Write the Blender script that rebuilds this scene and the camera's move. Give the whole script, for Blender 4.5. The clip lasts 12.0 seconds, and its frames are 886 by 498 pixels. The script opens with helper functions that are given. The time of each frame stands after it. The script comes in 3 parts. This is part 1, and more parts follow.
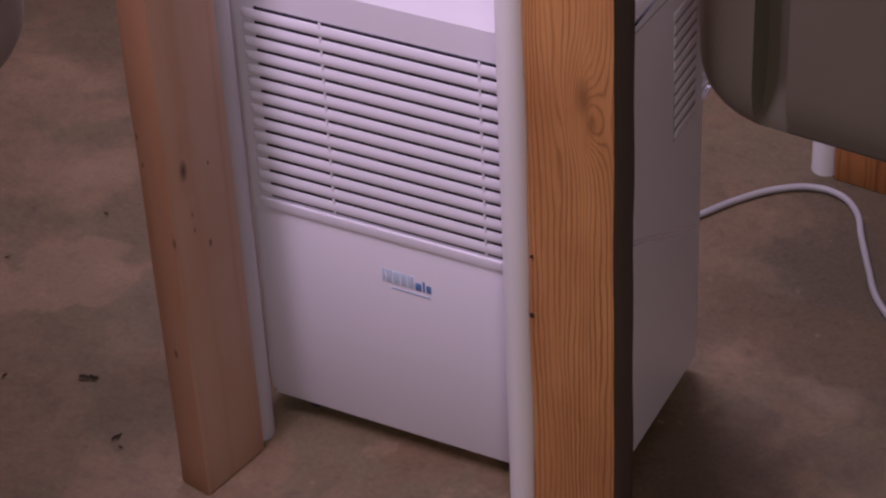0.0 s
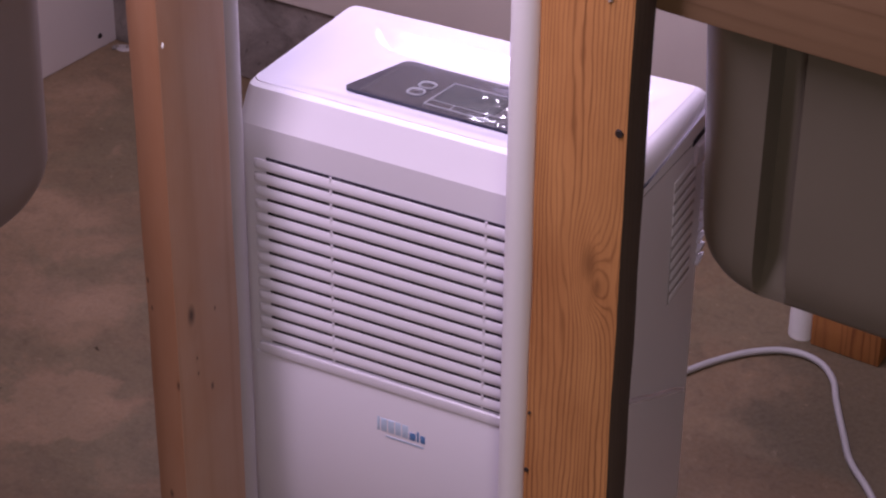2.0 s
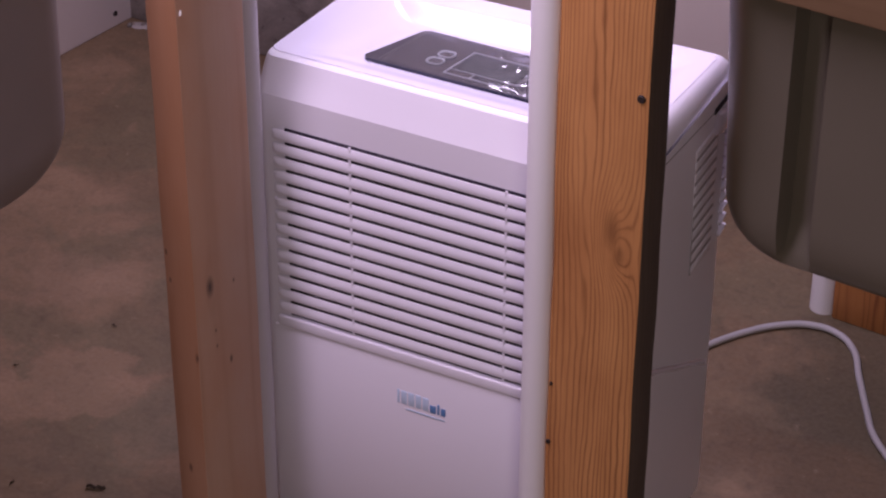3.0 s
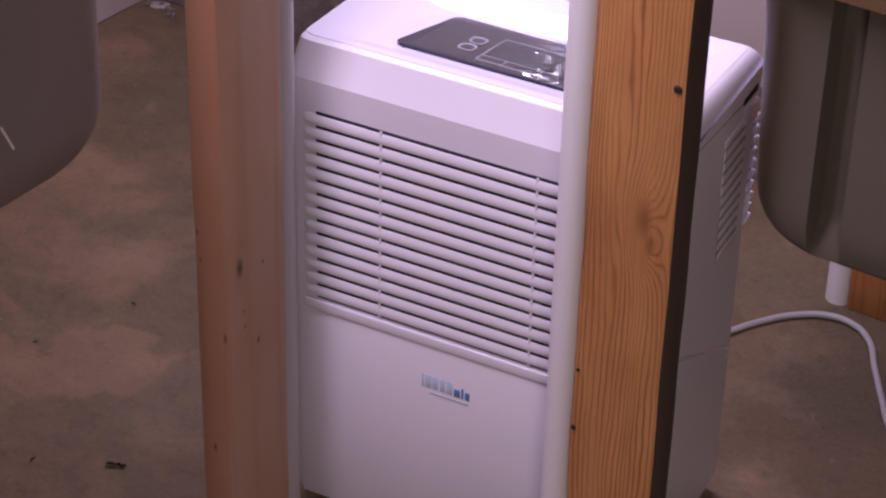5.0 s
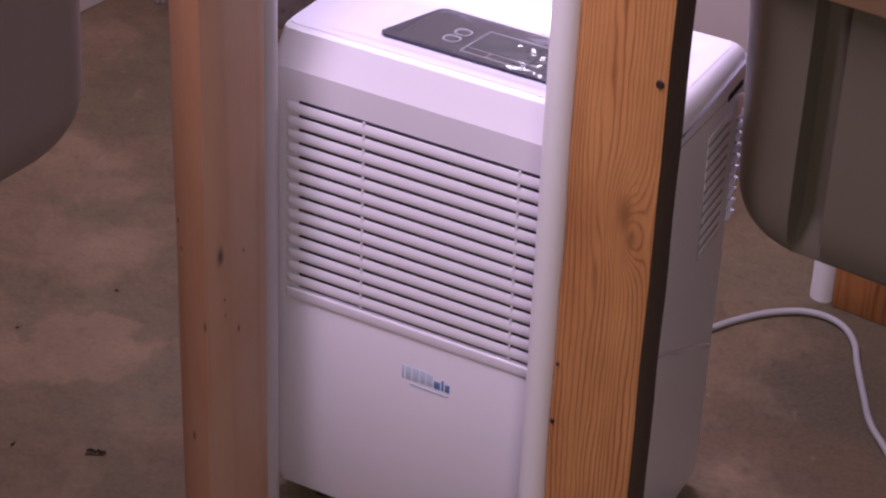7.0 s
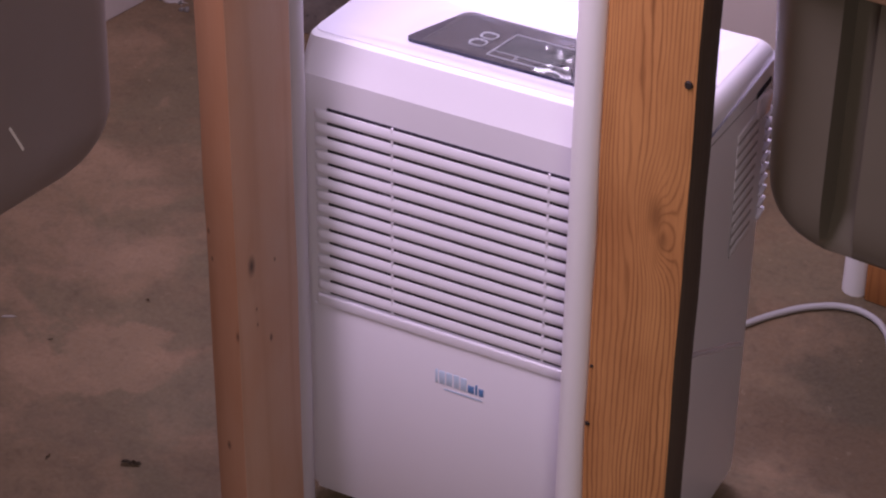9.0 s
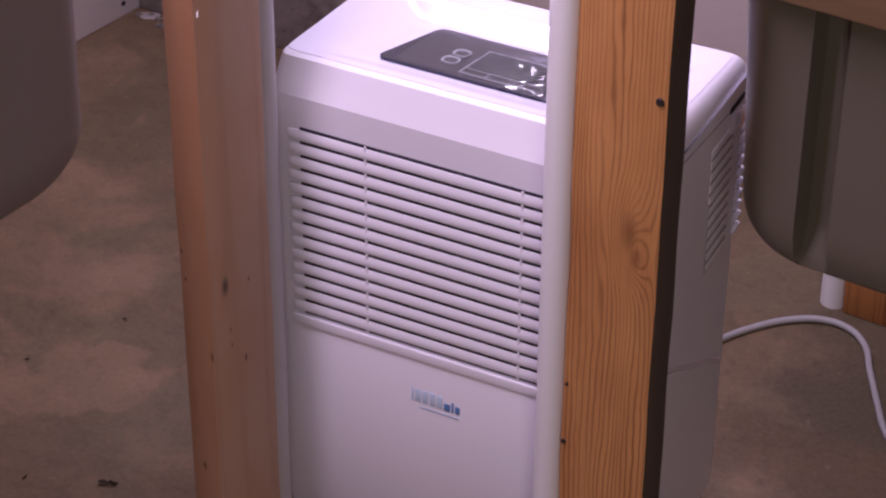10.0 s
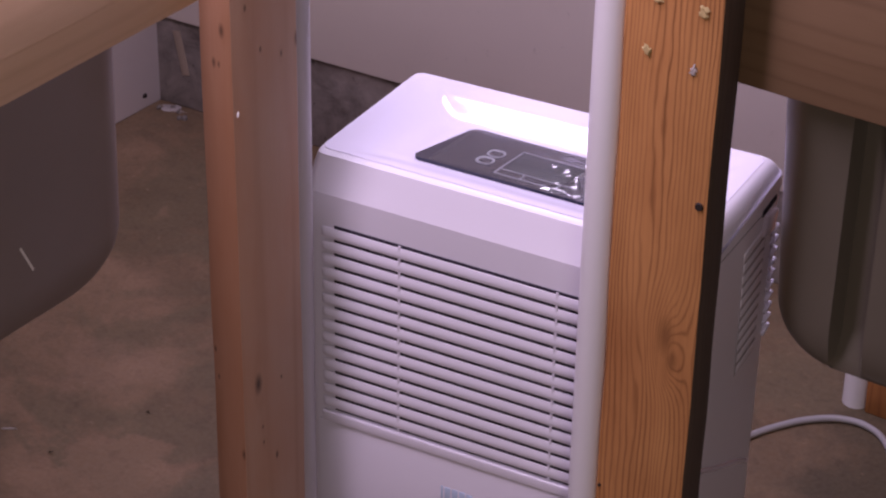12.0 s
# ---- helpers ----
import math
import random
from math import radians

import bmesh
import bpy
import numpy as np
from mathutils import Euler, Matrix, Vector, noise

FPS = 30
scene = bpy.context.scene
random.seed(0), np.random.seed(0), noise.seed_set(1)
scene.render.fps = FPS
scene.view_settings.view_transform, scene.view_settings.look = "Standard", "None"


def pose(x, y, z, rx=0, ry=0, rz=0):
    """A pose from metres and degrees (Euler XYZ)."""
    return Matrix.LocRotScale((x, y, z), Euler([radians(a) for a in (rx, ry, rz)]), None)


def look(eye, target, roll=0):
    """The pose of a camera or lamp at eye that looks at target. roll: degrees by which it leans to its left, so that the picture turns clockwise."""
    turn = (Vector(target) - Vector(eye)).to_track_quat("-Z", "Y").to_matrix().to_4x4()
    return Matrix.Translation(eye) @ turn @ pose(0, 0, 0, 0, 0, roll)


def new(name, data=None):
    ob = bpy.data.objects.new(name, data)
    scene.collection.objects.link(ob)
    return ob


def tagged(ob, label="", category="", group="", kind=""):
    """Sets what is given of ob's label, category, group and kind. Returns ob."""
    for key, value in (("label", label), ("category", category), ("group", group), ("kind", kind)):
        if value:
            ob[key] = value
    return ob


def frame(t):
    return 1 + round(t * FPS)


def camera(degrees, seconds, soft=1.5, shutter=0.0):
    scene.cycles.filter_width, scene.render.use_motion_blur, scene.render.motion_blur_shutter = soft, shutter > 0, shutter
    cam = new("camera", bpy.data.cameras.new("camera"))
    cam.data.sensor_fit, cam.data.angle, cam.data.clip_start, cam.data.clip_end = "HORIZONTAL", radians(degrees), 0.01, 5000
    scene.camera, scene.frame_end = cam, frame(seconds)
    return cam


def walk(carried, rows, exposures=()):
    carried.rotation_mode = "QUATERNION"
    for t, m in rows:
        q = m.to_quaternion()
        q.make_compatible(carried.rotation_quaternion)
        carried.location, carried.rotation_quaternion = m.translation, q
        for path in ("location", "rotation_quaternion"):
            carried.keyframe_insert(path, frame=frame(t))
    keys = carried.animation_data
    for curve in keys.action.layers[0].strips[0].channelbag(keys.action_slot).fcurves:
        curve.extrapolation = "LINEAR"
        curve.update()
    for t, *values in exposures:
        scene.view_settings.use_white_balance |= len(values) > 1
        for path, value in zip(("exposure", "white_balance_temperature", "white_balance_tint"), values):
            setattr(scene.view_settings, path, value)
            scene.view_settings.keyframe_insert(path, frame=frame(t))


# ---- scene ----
# camera: seconds, eye, heading, tilt and lean in degrees
cam = camera(19.985, 12.0, soft=2.25)
PATH = (
    (0.0, 1.1523, -1.7218, 1.7951, -28.522, -37.637, -2.979),
    (0.1, 1.1177, -1.7372, 1.8050, -27.349, -36.224, -2.300),
    (0.2, 1.1207, -1.7533, 1.8407, -27.584, -35.718, -2.070),
    (0.3, 1.0820, -1.7761, 1.8490, -26.501, -36.183, -1.185),
    (0.4, 1.0935, -1.7963, 1.8593, -26.015, -36.059, -1.098),
    (0.5, 1.1054, -1.7946, 1.8547, -25.978, -35.380, -1.473),
    (1.0, 1.0975, -1.8094, 1.8697, -25.505, -35.237, -0.339),
    (1.5, 1.0915, -1.8188, 1.8570, -25.284, -34.587, 0.960),
    (2.0, 1.1054, -1.7886, 1.8521, -26.362, -34.680, 0.623),
    (2.5, 1.0875, -1.7918, 1.8323, -26.554, -35.599, 0.303),
    (2.7, 1.0996, -1.7860, 1.8218, -26.788, -35.174, 0.094),
    (4.3, 1.0672, -1.8123, 1.8479, -26.096, -34.640, 0.837),
    (4.5, 1.0637, -1.8149, 1.8408, -26.300, -35.412, 1.185),
    (5.0, 1.0607, -1.8174, 1.8352, -26.201, -35.302, 1.473),
    (5.5, 1.0718, -1.8135, 1.8318, -26.182, -35.245, 1.405),
    (6.0, 1.0694, -1.8041, 1.8405, -26.288, -34.959, 2.209),
    (6.5, 1.0705, -1.8114, 1.8304, -26.645, -35.051, 2.166),
    (6.7, 1.0717, -1.8071, 1.8341, -26.138, -35.503, 2.574),
    (8.3, 1.0733, -1.8061, 1.8298, -26.376, -35.271, 0.890),
    (8.5, 1.0640, -1.8085, 1.8341, -26.388, -35.459, 1.391),
    (9.0, 1.0642, -1.8010, 1.8393, -26.842, -35.643, 0.668),
    (9.5, 1.0711, -1.7893, 1.8370, -26.736, -35.384, 0.876),
    (10.0, 1.0719, -1.7834, 1.8447, -26.550, -35.494, 0.351),
    (10.5, 1.0856, -1.7942, 1.8192, -26.745, -36.766, -0.050),
    (11.0, 1.0602, -1.7990, 1.8329, -26.893, -34.966, 0.855),
    (11.5, 1.0380, -1.8066, 1.8583, -26.534, -33.686, 1.891),
    (12.0, 1.0317, -1.8021, 1.8623, -26.244, -33.589, 1.059),
)


def aim(x, y, z, heading, tilt, lean):
    h, p = radians(heading), radians(tilt)
    ahead = Vector((math.cos(p) * math.sin(h), math.cos(p) * math.cos(h), math.sin(p)))
    return look((x, y, z), Vector((x, y, z)) + ahead, lean)


walk(cam, [(t, aim(*p)) for t, *p in PATH],
     exposures=[(0.0, -0.19), (0.5, 0.04), (1.0, -0.08), (2.0, -0.09), (2.5, -0.13), (4.5, -0.16), (5.5, -0.06), (6.5, -0.04), (9.0, 0.0), (10.0, -0.09), (11.0, 0.02), (11.5, -0.18), (12.0, -0.31)])

# ---- light ----
world = bpy.data.worlds.new("room_air")
scene.world = world
world.use_nodes = True
world.node_tree.nodes["Background"].inputs[0].default_value = (0.75, 0.72, 0.80, 1)
world.node_tree.nodes["Background"].inputs[1].default_value = 0.012


def area_lamp(name, eye, target, sx, sy, watts, colour):
    data = bpy.data.lights.new(name, "AREA")
    data.shape, data.size, data.size_y, data.energy, data.color = "RECTANGLE", sx, sy, watts, colour
    ob = new(name, data)
    ob.matrix_world = look(eye, target)
    return ob


# lilac lamp hung low over the back of the dehumidifier, a long shop light over the gap between the benches, dim room light
area_lamp("lilac_lamp", (0.06, 0.48, 1.12), (0.16, 0.20, 0.40), 0.42, 0.16, 6.2, (0.85, 0.71, 1.0))
area_lamp("shop_light", (-0.06, -0.57, 1.68), (0.12, -0.20, 0.2), 0.14, 0.8, 19.5, (0.925, 0.72, 1.0))
area_lamp("room_lamp", (1.65, -2.35, 1.85), (0.0, -0.1, 0.5), 0.6, 0.9, 17.0, (1.0, 0.845, 0.83))

# ---- materials ----


def material(name):
    m = bpy.data.materials.new(name)
    m.use_nodes = True
    nt = m.node_tree
    return m, nt, nt.nodes["Principled BSDF"]


def node(nt, kind, **sets):
    n = nt.nodes.new(kind)
    for key, value in sets.items():
        n.inputs[key].default_value = value
    return n


def ramp(nt, fac, stops):
    r = nt.nodes.new("ShaderNodeValToRGB")
    r.color_ramp.elements[0].position, r.color_ramp.elements[0].color = stops[0][0], (*stops[0][1], 1)
    r.color_ramp.elements[1].position, r.color_ramp.elements[1].color = stops[-1][0], (*stops[-1][1], 1)
    for p, c in stops[1:-1]:
        r.color_ramp.elements.new(p).color = (*c, 1)
    nt.links.new(fac, r.inputs[0])
    return r.outputs[0]


def mix(nt, fac, a, b, mode="MIX"):
    m = nt.nodes.new("ShaderNodeMix")
    m.data_type, m.blend_type = "RGBA", mode
    for sock, val in ((m.inputs[0], fac), (m.inputs[6], a), (m.inputs[7], b)):
        if isinstance(val, (int, float)):
            sock.default_value = val
        elif isinstance(val, tuple):
            sock.default_value = (*val, 1)
        else:
            nt.links.new(val, sock)
    return m.outputs[2]


def coords(nt, scale, offset=(0, 0, 0)):
    c = nt.nodes.new("ShaderNodeTexCoord")
    m = nt.nodes.new("ShaderNodeMapping")
    m.inputs["Scale"].default_value, m.inputs["Location"].default_value = scale, offset
    nt.links.new(c.outputs["Object"], m.inputs[0])
    return m.outputs[0]


def noise_tex(nt, vec, scale, detail=4.0, rough=0.55, distort=0.0):
    n = node(nt, "ShaderNodeTexNoise", Scale=scale, Detail=detail, Roughness=rough, Distortion=distort)
    nt.links.new(vec, n.inputs["Vector"])
    return n.outputs["Fac"]


def bump(nt, bsdf, height, strength, distance):
    b = node(nt, "ShaderNodeBump", Strength=strength, Distance=distance)
    nt.links.new(height, b.inputs["Height"])
    nt.links.new(b.outputs[0], bsdf.inputs["Normal"])


def math_node(nt, op, a, b=0.0, c=None):
    m = nt.nodes.new("ShaderNodeMath")
    m.operation = op
    for sock, val in zip(m.inputs, (a, b) if c is None else (a, b, c)):
        if isinstance(val, (int, float)):
            sock.default_value = val
        else:
            nt.links.new(val, sock)
    return m.outputs[0]


def wood(name, light, dark, knots=(), lines=260.0, contrast=1.0, along=2, seed=0.0, stain=(0.5, 0.3, 0.2), knot_ink=0.5, knot_tone=0.45, bend=0.085, swell=0.013):
    """Sawn softwood: growth lines run along one axis of the object and bend round knots (x, y, z, radius)."""
    m, nt, b = material(name)
    flat = [1.0, 1.0, 1.0]
    flat[along] = 0.045
    vec = coords(nt, tuple(flat), (seed, seed * 0.7, seed * 1.3))
    warp = noise_tex(nt, vec, 16.0, 2.0)
    raw = coords(nt, (1, 1, 1))
    sep = nt.nodes.new("ShaderNodeSeparateXYZ")
    nt.links.new(raw, sep.inputs[0])
    across = math_node(nt, "ADD", sep.outputs[(along + 1) % 3], sep.outputs[(along + 2) % 3])
    sway = noise_tex(nt, coords(nt, tuple(1.0 if i != along else 0.22 for i in range(3)), (seed * 3, 2, 7)), 24.0, 3.0)
    u = math_node(nt, "MULTIPLY_ADD", sway, 0.016, math_node(nt, "MULTIPLY_ADD", warp, bend, across))
    spot = None
    for kx, ky, kz, kr in knots:
        squash = [1.0, 1.0, 1.0]
        squash[along] = 0.42
        place = coords(nt, tuple(squash))
        dist = nt.nodes.new("ShaderNodeVectorMath")
        dist.operation = "DISTANCE"
        nt.links.new(place, dist.inputs[0])
        dist.inputs[1].default_value = (kx * squash[0], ky * squash[1], kz * squash[2])
        d = math_node(nt, "DIVIDE", dist.outputs["Value"], kr)
        bell = math_node(nt, "POWER", 2.718, math_node(nt, "MULTIPLY", math_node(nt, "MULTIPLY", d, d), -0.18))
        u = math_node(nt, "MULTIPLY_ADD", bell, swell, u)
        near = math_node(nt, "SMOOTH_MIN", 1.0, math_node(nt, "MAXIMUM", math_node(nt, "SUBTRACT", 1.25, d), 0.0), 0.2)
        spot = near if spot is None else math_node(nt, "MAXIMUM", spot, near)
    wave = math_node(nt, "SINE", math_node(nt, "MULTIPLY", u, lines * 2.4))
    ring = math_node(nt, "MULTIPLY_ADD", wave, 0.5, 0.5)
    ring = math_node(nt, "POWER", ring, 4.5)
    fine = noise_tex(nt, coords(nt, tuple(1.0 if i != along else 0.02 for i in range(3)), (seed, 3, 5)), 420.0, 3.0)
    fade = noise_tex(nt, coords(nt, tuple(1.0 if i != along else 0.08 for i in range(3)), (seed, 9, 4)), 30.0, 2.0)
    blotch = noise_tex(nt, coords(nt, tuple(1.0 if i != along else 0.35 for i in range(3)), (seed * 2, 1, 2)), 9.0, 5.0, 0.6)
    tone = math_node(nt, "MULTIPLY_ADD", math_node(nt, "MULTIPLY", ring, math_node(nt, "MULTIPLY_ADD", fade, 3.0, -0.6)), 0.55 * contrast, math_node(nt, "MULTIPLY", fine, 0.55 * contrast))
    col = ramp(nt, tone, [(0.1, light), (0.95, dark)])
    col = mix(nt, ramp(nt, blotch, [(0.42, (0, 0, 0)), (0.75, (0.65, 0.65, 0.65))]), col, stain, "MULTIPLY")
    if spot is not None:
        col = mix(nt, math_node(nt, "MULTIPLY", spot, knot_ink), col, tuple(c * knot_tone for c in dark))
    nt.links.new(col, b.inputs["Base Color"])
    b.inputs["Roughness"].default_value = 0.62
    bump(nt, b, tone, 0.35, 0.0012)
    return m


def plastic(name, colour, rough=0.35, wear=0.06, coat=0.0, grain=300.0, relief=0.03):
    m, nt, b = material(name)
    vec = coords(nt, (1, 1, 1))
    big = noise_tex(nt, vec, 6.0, 4.0)
    col = mix(nt, big, tuple(c * (1 - wear) for c in colour), tuple(min(1, c * (1 + wear)) for c in colour))
    nt.links.new(col, b.inputs["Base Color"])
    r = math_node(nt, "MULTIPLY_ADD", noise_tex(nt, vec, 22.0, 4.0), 0.18, rough - 0.09)
    nt.links.new(r, b.inputs["Roughness"])
    b.inputs["Coat Weight"].default_value = coat
    bump(nt, b, noise_tex(nt, vec, grain, 2.0), relief, 0.001)
    return m


def concrete():
    m, nt, b = material("stained_concrete")
    vec = coords(nt, (1, 1, 1))
    big = noise_tex(nt, vec, 2.7, 8.0, 0.60, 0.9)
    mid = noise_tex(nt, vec, 11.0, 8.0, 0.66, 0.5)
    fine = noise_tex(nt, vec, 160.0, 3.0)
    small = noise_tex(nt, vec, 42.0, 7.0, 0.72, 0.4)
    olive = noise_tex(nt, coords(nt, (1, 1, 1), (3.1, 1.7, 0)), 4.2, 6.0, 0.62, 0.6)
    col = ramp(nt, big, [(0.36, (0.128, 0.086, 0.044)), (0.46, (0.166, 0.119, 0.070)), (0.53, (0.192, 0.140, 0.087)), (0.60, (0.245, 0.176, 0.114))])
    # grey-olive, tan and brown areas of old spills
    col = mix(nt, ramp(nt, olive, [(0.44, (0.75, 0.75, 0.75)), (0.52, (0, 0, 0))]), col, (0.126, 0.108, 0.064))
    col = mix(nt, ramp(nt, mid, [(0.38, (0.5, 0.5, 0.5)), (0.54, (0, 0, 0))]), col, (0.105, 0.078, 0.044))
    col = mix(nt, ramp(nt, mid, [(0.60, (0, 0, 0)), (0.68, (0.4, 0.4, 0.4))]), col, (0.29, 0.215, 0.145))

    swirl = node(nt, "ShaderNodeTexNoise", Scale=7.0, Detail=6.0, Roughness=0.62)
    nt.links.new(vec, swirl.inputs["Vector"])

    def patch(cx, cy, rx, ry, tone, amount, ragged, edge):
        place = coords(nt, (1 / rx, 1 / ry, 0), (-cx / rx, -cy / ry, 0))
        shift = nt.nodes.new("ShaderNodeVectorMath")
        shift.operation = "MULTIPLY_ADD"
        nt.links.new(swirl.outputs["Color"], shift.inputs[0])
        shift.inputs[1].default_value = (3.2 * ragged, 3.2 * ragged, 0)
        nt.links.new(place, shift.inputs[2])
        back = nt.nodes.new("ShaderNodeVectorMath")
        back.operation = "SUBTRACT"
        nt.links.new(shift.outputs[0], back.inputs[0])
        back.inputs[1].default_value = (1.6 * ragged, 1.6 * ragged, 0)
        dist = nt.nodes.new("ShaderNodeVectorMath")
        dist.operation = "LENGTH"
        nt.links.new(back.outputs[0], dist.inputs[0])
        d = math_node(nt, "MULTIPLY_ADD", small, 0.5, dist.outputs["Value"])
        return mix(nt, ramp(nt, math_node(nt, "MULTIPLY", d, 0.4), [(0.4 * (1.25 - edge), (amount,) * 3), (0.5, (0, 0, 0))]), col, tone)

    col = patch(-0.345, 0.095, 0.110, 0.075, (0.315, 0.222, 0.150), 0.45, 0.9, 0.14)
    col = patch(-0.215, 0.085, 0.060, 0.095, (0.160, 0.136, 0.088), 0.60, 0.8, 0.30)
    col = patch(-0.30, -0.02, 0.100, 0.040, (0.140, 0.108, 0.068), 0.50, 1.1, 0.40)
    col = patch(-0.45, 0.30, 0.10, 0.07, (0.27, 0.195, 0.138), 0.35, 1.1, 0.30)
    # olive and brown stains, darkened further to paint the shade under the right tub
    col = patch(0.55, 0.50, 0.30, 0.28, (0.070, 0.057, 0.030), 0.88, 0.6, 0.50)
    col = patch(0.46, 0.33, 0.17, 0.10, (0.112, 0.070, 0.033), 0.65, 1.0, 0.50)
    col = patch(0.36, 0.43, 0.09, 0.045, (0.22, 0.160, 0.095), 0.42, 1.2, 0.50)
    col = patch(0.545, 0.255, 0.055, 0.030, (0.30, 0.24, 0.18), 0.40, 1.3, 0.50)
    # brown stain with the dehumidifier's floor shade painted into it
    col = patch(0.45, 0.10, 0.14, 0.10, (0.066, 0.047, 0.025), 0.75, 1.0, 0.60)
    warm = nt.nodes.new("ShaderNodeMix")
    warm.data_type, warm.blend_type = "RGBA", "MULTIPLY"
    warm.inputs[0].default_value, warm.inputs[7].default_value = 1.0, (1.20, 1.08, 0.98, 1)
    nt.links.new(col, warm.inputs[6])
    col = warm.outputs[2]
    col = mix(nt, 0.7, col, ramp(nt, small, [(0.30, (0.66, 0.62, 0.58)), (0.5, (1.0, 1.0, 1.0)), (0.72, (1.0, 0.92, 0.82))]), "MULTIPLY")
    col = mix(nt, ramp(nt, small, [(0.63, (0, 0, 0)), (0.70, (0.5, 0.5, 0.5))]), col, (0.33, 0.25, 0.175))
    pits = noise_tex(nt, vec, 95.0, 3.0, 0.6)
    col = mix(nt, ramp(nt, pits, [(0.70, (0, 0, 0)), (0.76, (0.7, 0.7, 0.7))]), col, (0.06, 0.045, 0.03))
    col = mix(nt, 0.15, col, ramp(nt, fine, [(0.3, (0.09, 0.07, 0.05)), (0.7, (0.28, 0.24, 0.2))]))
    nt.links.new(col, b.inputs["Base Color"])
    nt.links.new(math_node(nt, "MULTIPLY_ADD", mid, 0.25, 0.5), b.inputs["Roughness"])
    bump(nt, b, math_node(nt, "MULTIPLY_ADD", mid, 1.0, math_node(nt, "MULTIPLY", fine, 0.3)), 0.25, 0.004)
    return m


def paint(name, colour, rough=0.6, spread=0.12):
    m, nt, b = material(name)
    vec = coords(nt, (1, 1, 1))
    n = noise_tex(nt, vec, 3.5, 6.0, 0.6)
    col = mix(nt, n, tuple(c * (1 - spread) for c in colour), tuple(c * (1 + spread) for c in colour))
    sp = noise_tex(nt, vec, 60.0, 4.0, 0.7)
    col = mix(nt, ramp(nt, sp, [(0.66, (0, 0, 0)), (0.74, (0.5, 0.5, 0.5))]), col, tuple(c * 0.6 for c in colour))
    nt.links.new(col, b.inputs["Base Color"])
    b.inputs["Roughness"].default_value = rough
    bump(nt, b, noise_tex(nt, vec, 120.0, 4.0), 0.15, 0.002)
    return m


def rough_concrete(name):
    m, nt, b = material(name)
    vec = coords(nt, (1, 1, 1))
    n = noise_tex(nt, vec, 14.0, 8.0, 0.7, 0.6)
    pits = noise_tex(nt, vec, 75.0, 4.0, 0.7)
    col = ramp(nt, n, [(0.32, (0.105, 0.088, 0.076)), (0.5, (0.205, 0.178, 0.16)), (0.68, (0.29, 0.255, 0.23))])
    col = mix(nt, ramp(nt, pits, [(0.60, (0, 0, 0)), (0.70, (0.8, 0.8, 0.8))]), col, (0.05, 0.042, 0.038))
    nt.links.new(col, b.inputs["Base Color"])
    b.inputs["Roughness"].default_value = 0.88
    bump(nt, b, math_node(nt, "MULTIPLY_ADD", pits, -0.6, n), 0.5, 0.004)
    return m


def plain(name, colour, rough=0.5, metal=0.0):
    m, nt, b = material(name)
    b.inputs["Base Color"].default_value = (*colour, 1)
    b.inputs["Roughness"].default_value, b.inputs["Metallic"].default_value = rough, metal
    return m


def film_panel():
    """Dark control panel under a crumpled clear protective film."""
    m, nt, b = material("filmed_panel")
    vec = coords(nt, (1, 1, 1))
    b.inputs["Base Color"].default_value = (0.015, 0.018, 0.036, 1)
    b.inputs["Roughness"].default_value = 0.22
    b.inputs["Coat Weight"].default_value = 0.85
    b.inputs["Coat Roughness"].default_value = 0.05
    big = noise_tex(nt, coords(nt, (1.0, 1.4, 1), (0.3, 0.1, 0)), 17.0, 2.0, 0.5, 1.2)
    crease = noise_tex(nt, coords(nt, (1.0, 2.2, 1)), 45.0, 2.0, 0.5, 2.0)
    # the film is smooth at one end and badly creased at the other
    sep = nt.nodes.new("ShaderNodeSeparateXYZ")
    nt.links.new(vec, sep.inputs[0])
    loose = ramp(nt, math_node(nt, "MULTIPLY_ADD", big, 0.10, sep.outputs[0]), [(0.17, (0.02, 0.02, 0.02)), (0.27, (0.5, 0.5, 0.5))])
    folds = math_node(nt, "MULTIPLY", loose, math_node(nt, "MULTIPLY_ADD", crease, 0.7, math_node(nt, "MULTIPLY", big, 0.9)))
    b.inputs["Specular IOR Level"].default_value = 0.12
    bn = node(nt, "ShaderNodeBump", Strength=1.0, Distance=0.030)
    nt.links.new(folds, bn.inputs["Height"])
    nt.links.new(bn.outputs[0], b.inputs["Coat Normal"])
    return m


def clear_film():
    """Loose clear protective film: mostly see-through, with sharp glints."""
    m, nt, b = material("clear_film")
    clear = nt.nodes.new("ShaderNodeBsdfTransparent")
    gloss = nt.nodes.new("ShaderNodeBsdfGlossy")
    gloss.inputs["Roughness"].default_value = 0.16
    blend = nt.nodes.new("ShaderNodeMixShader")
    blend.inputs[0].default_value = 0.13
    nt.links.new(clear.outputs[0], blend.inputs[1])
    nt.links.new(gloss.outputs[0], blend.inputs[2])
    nt.links.new(blend.outputs[0], nt.nodes["Material Output"].inputs["Surface"])
    return m


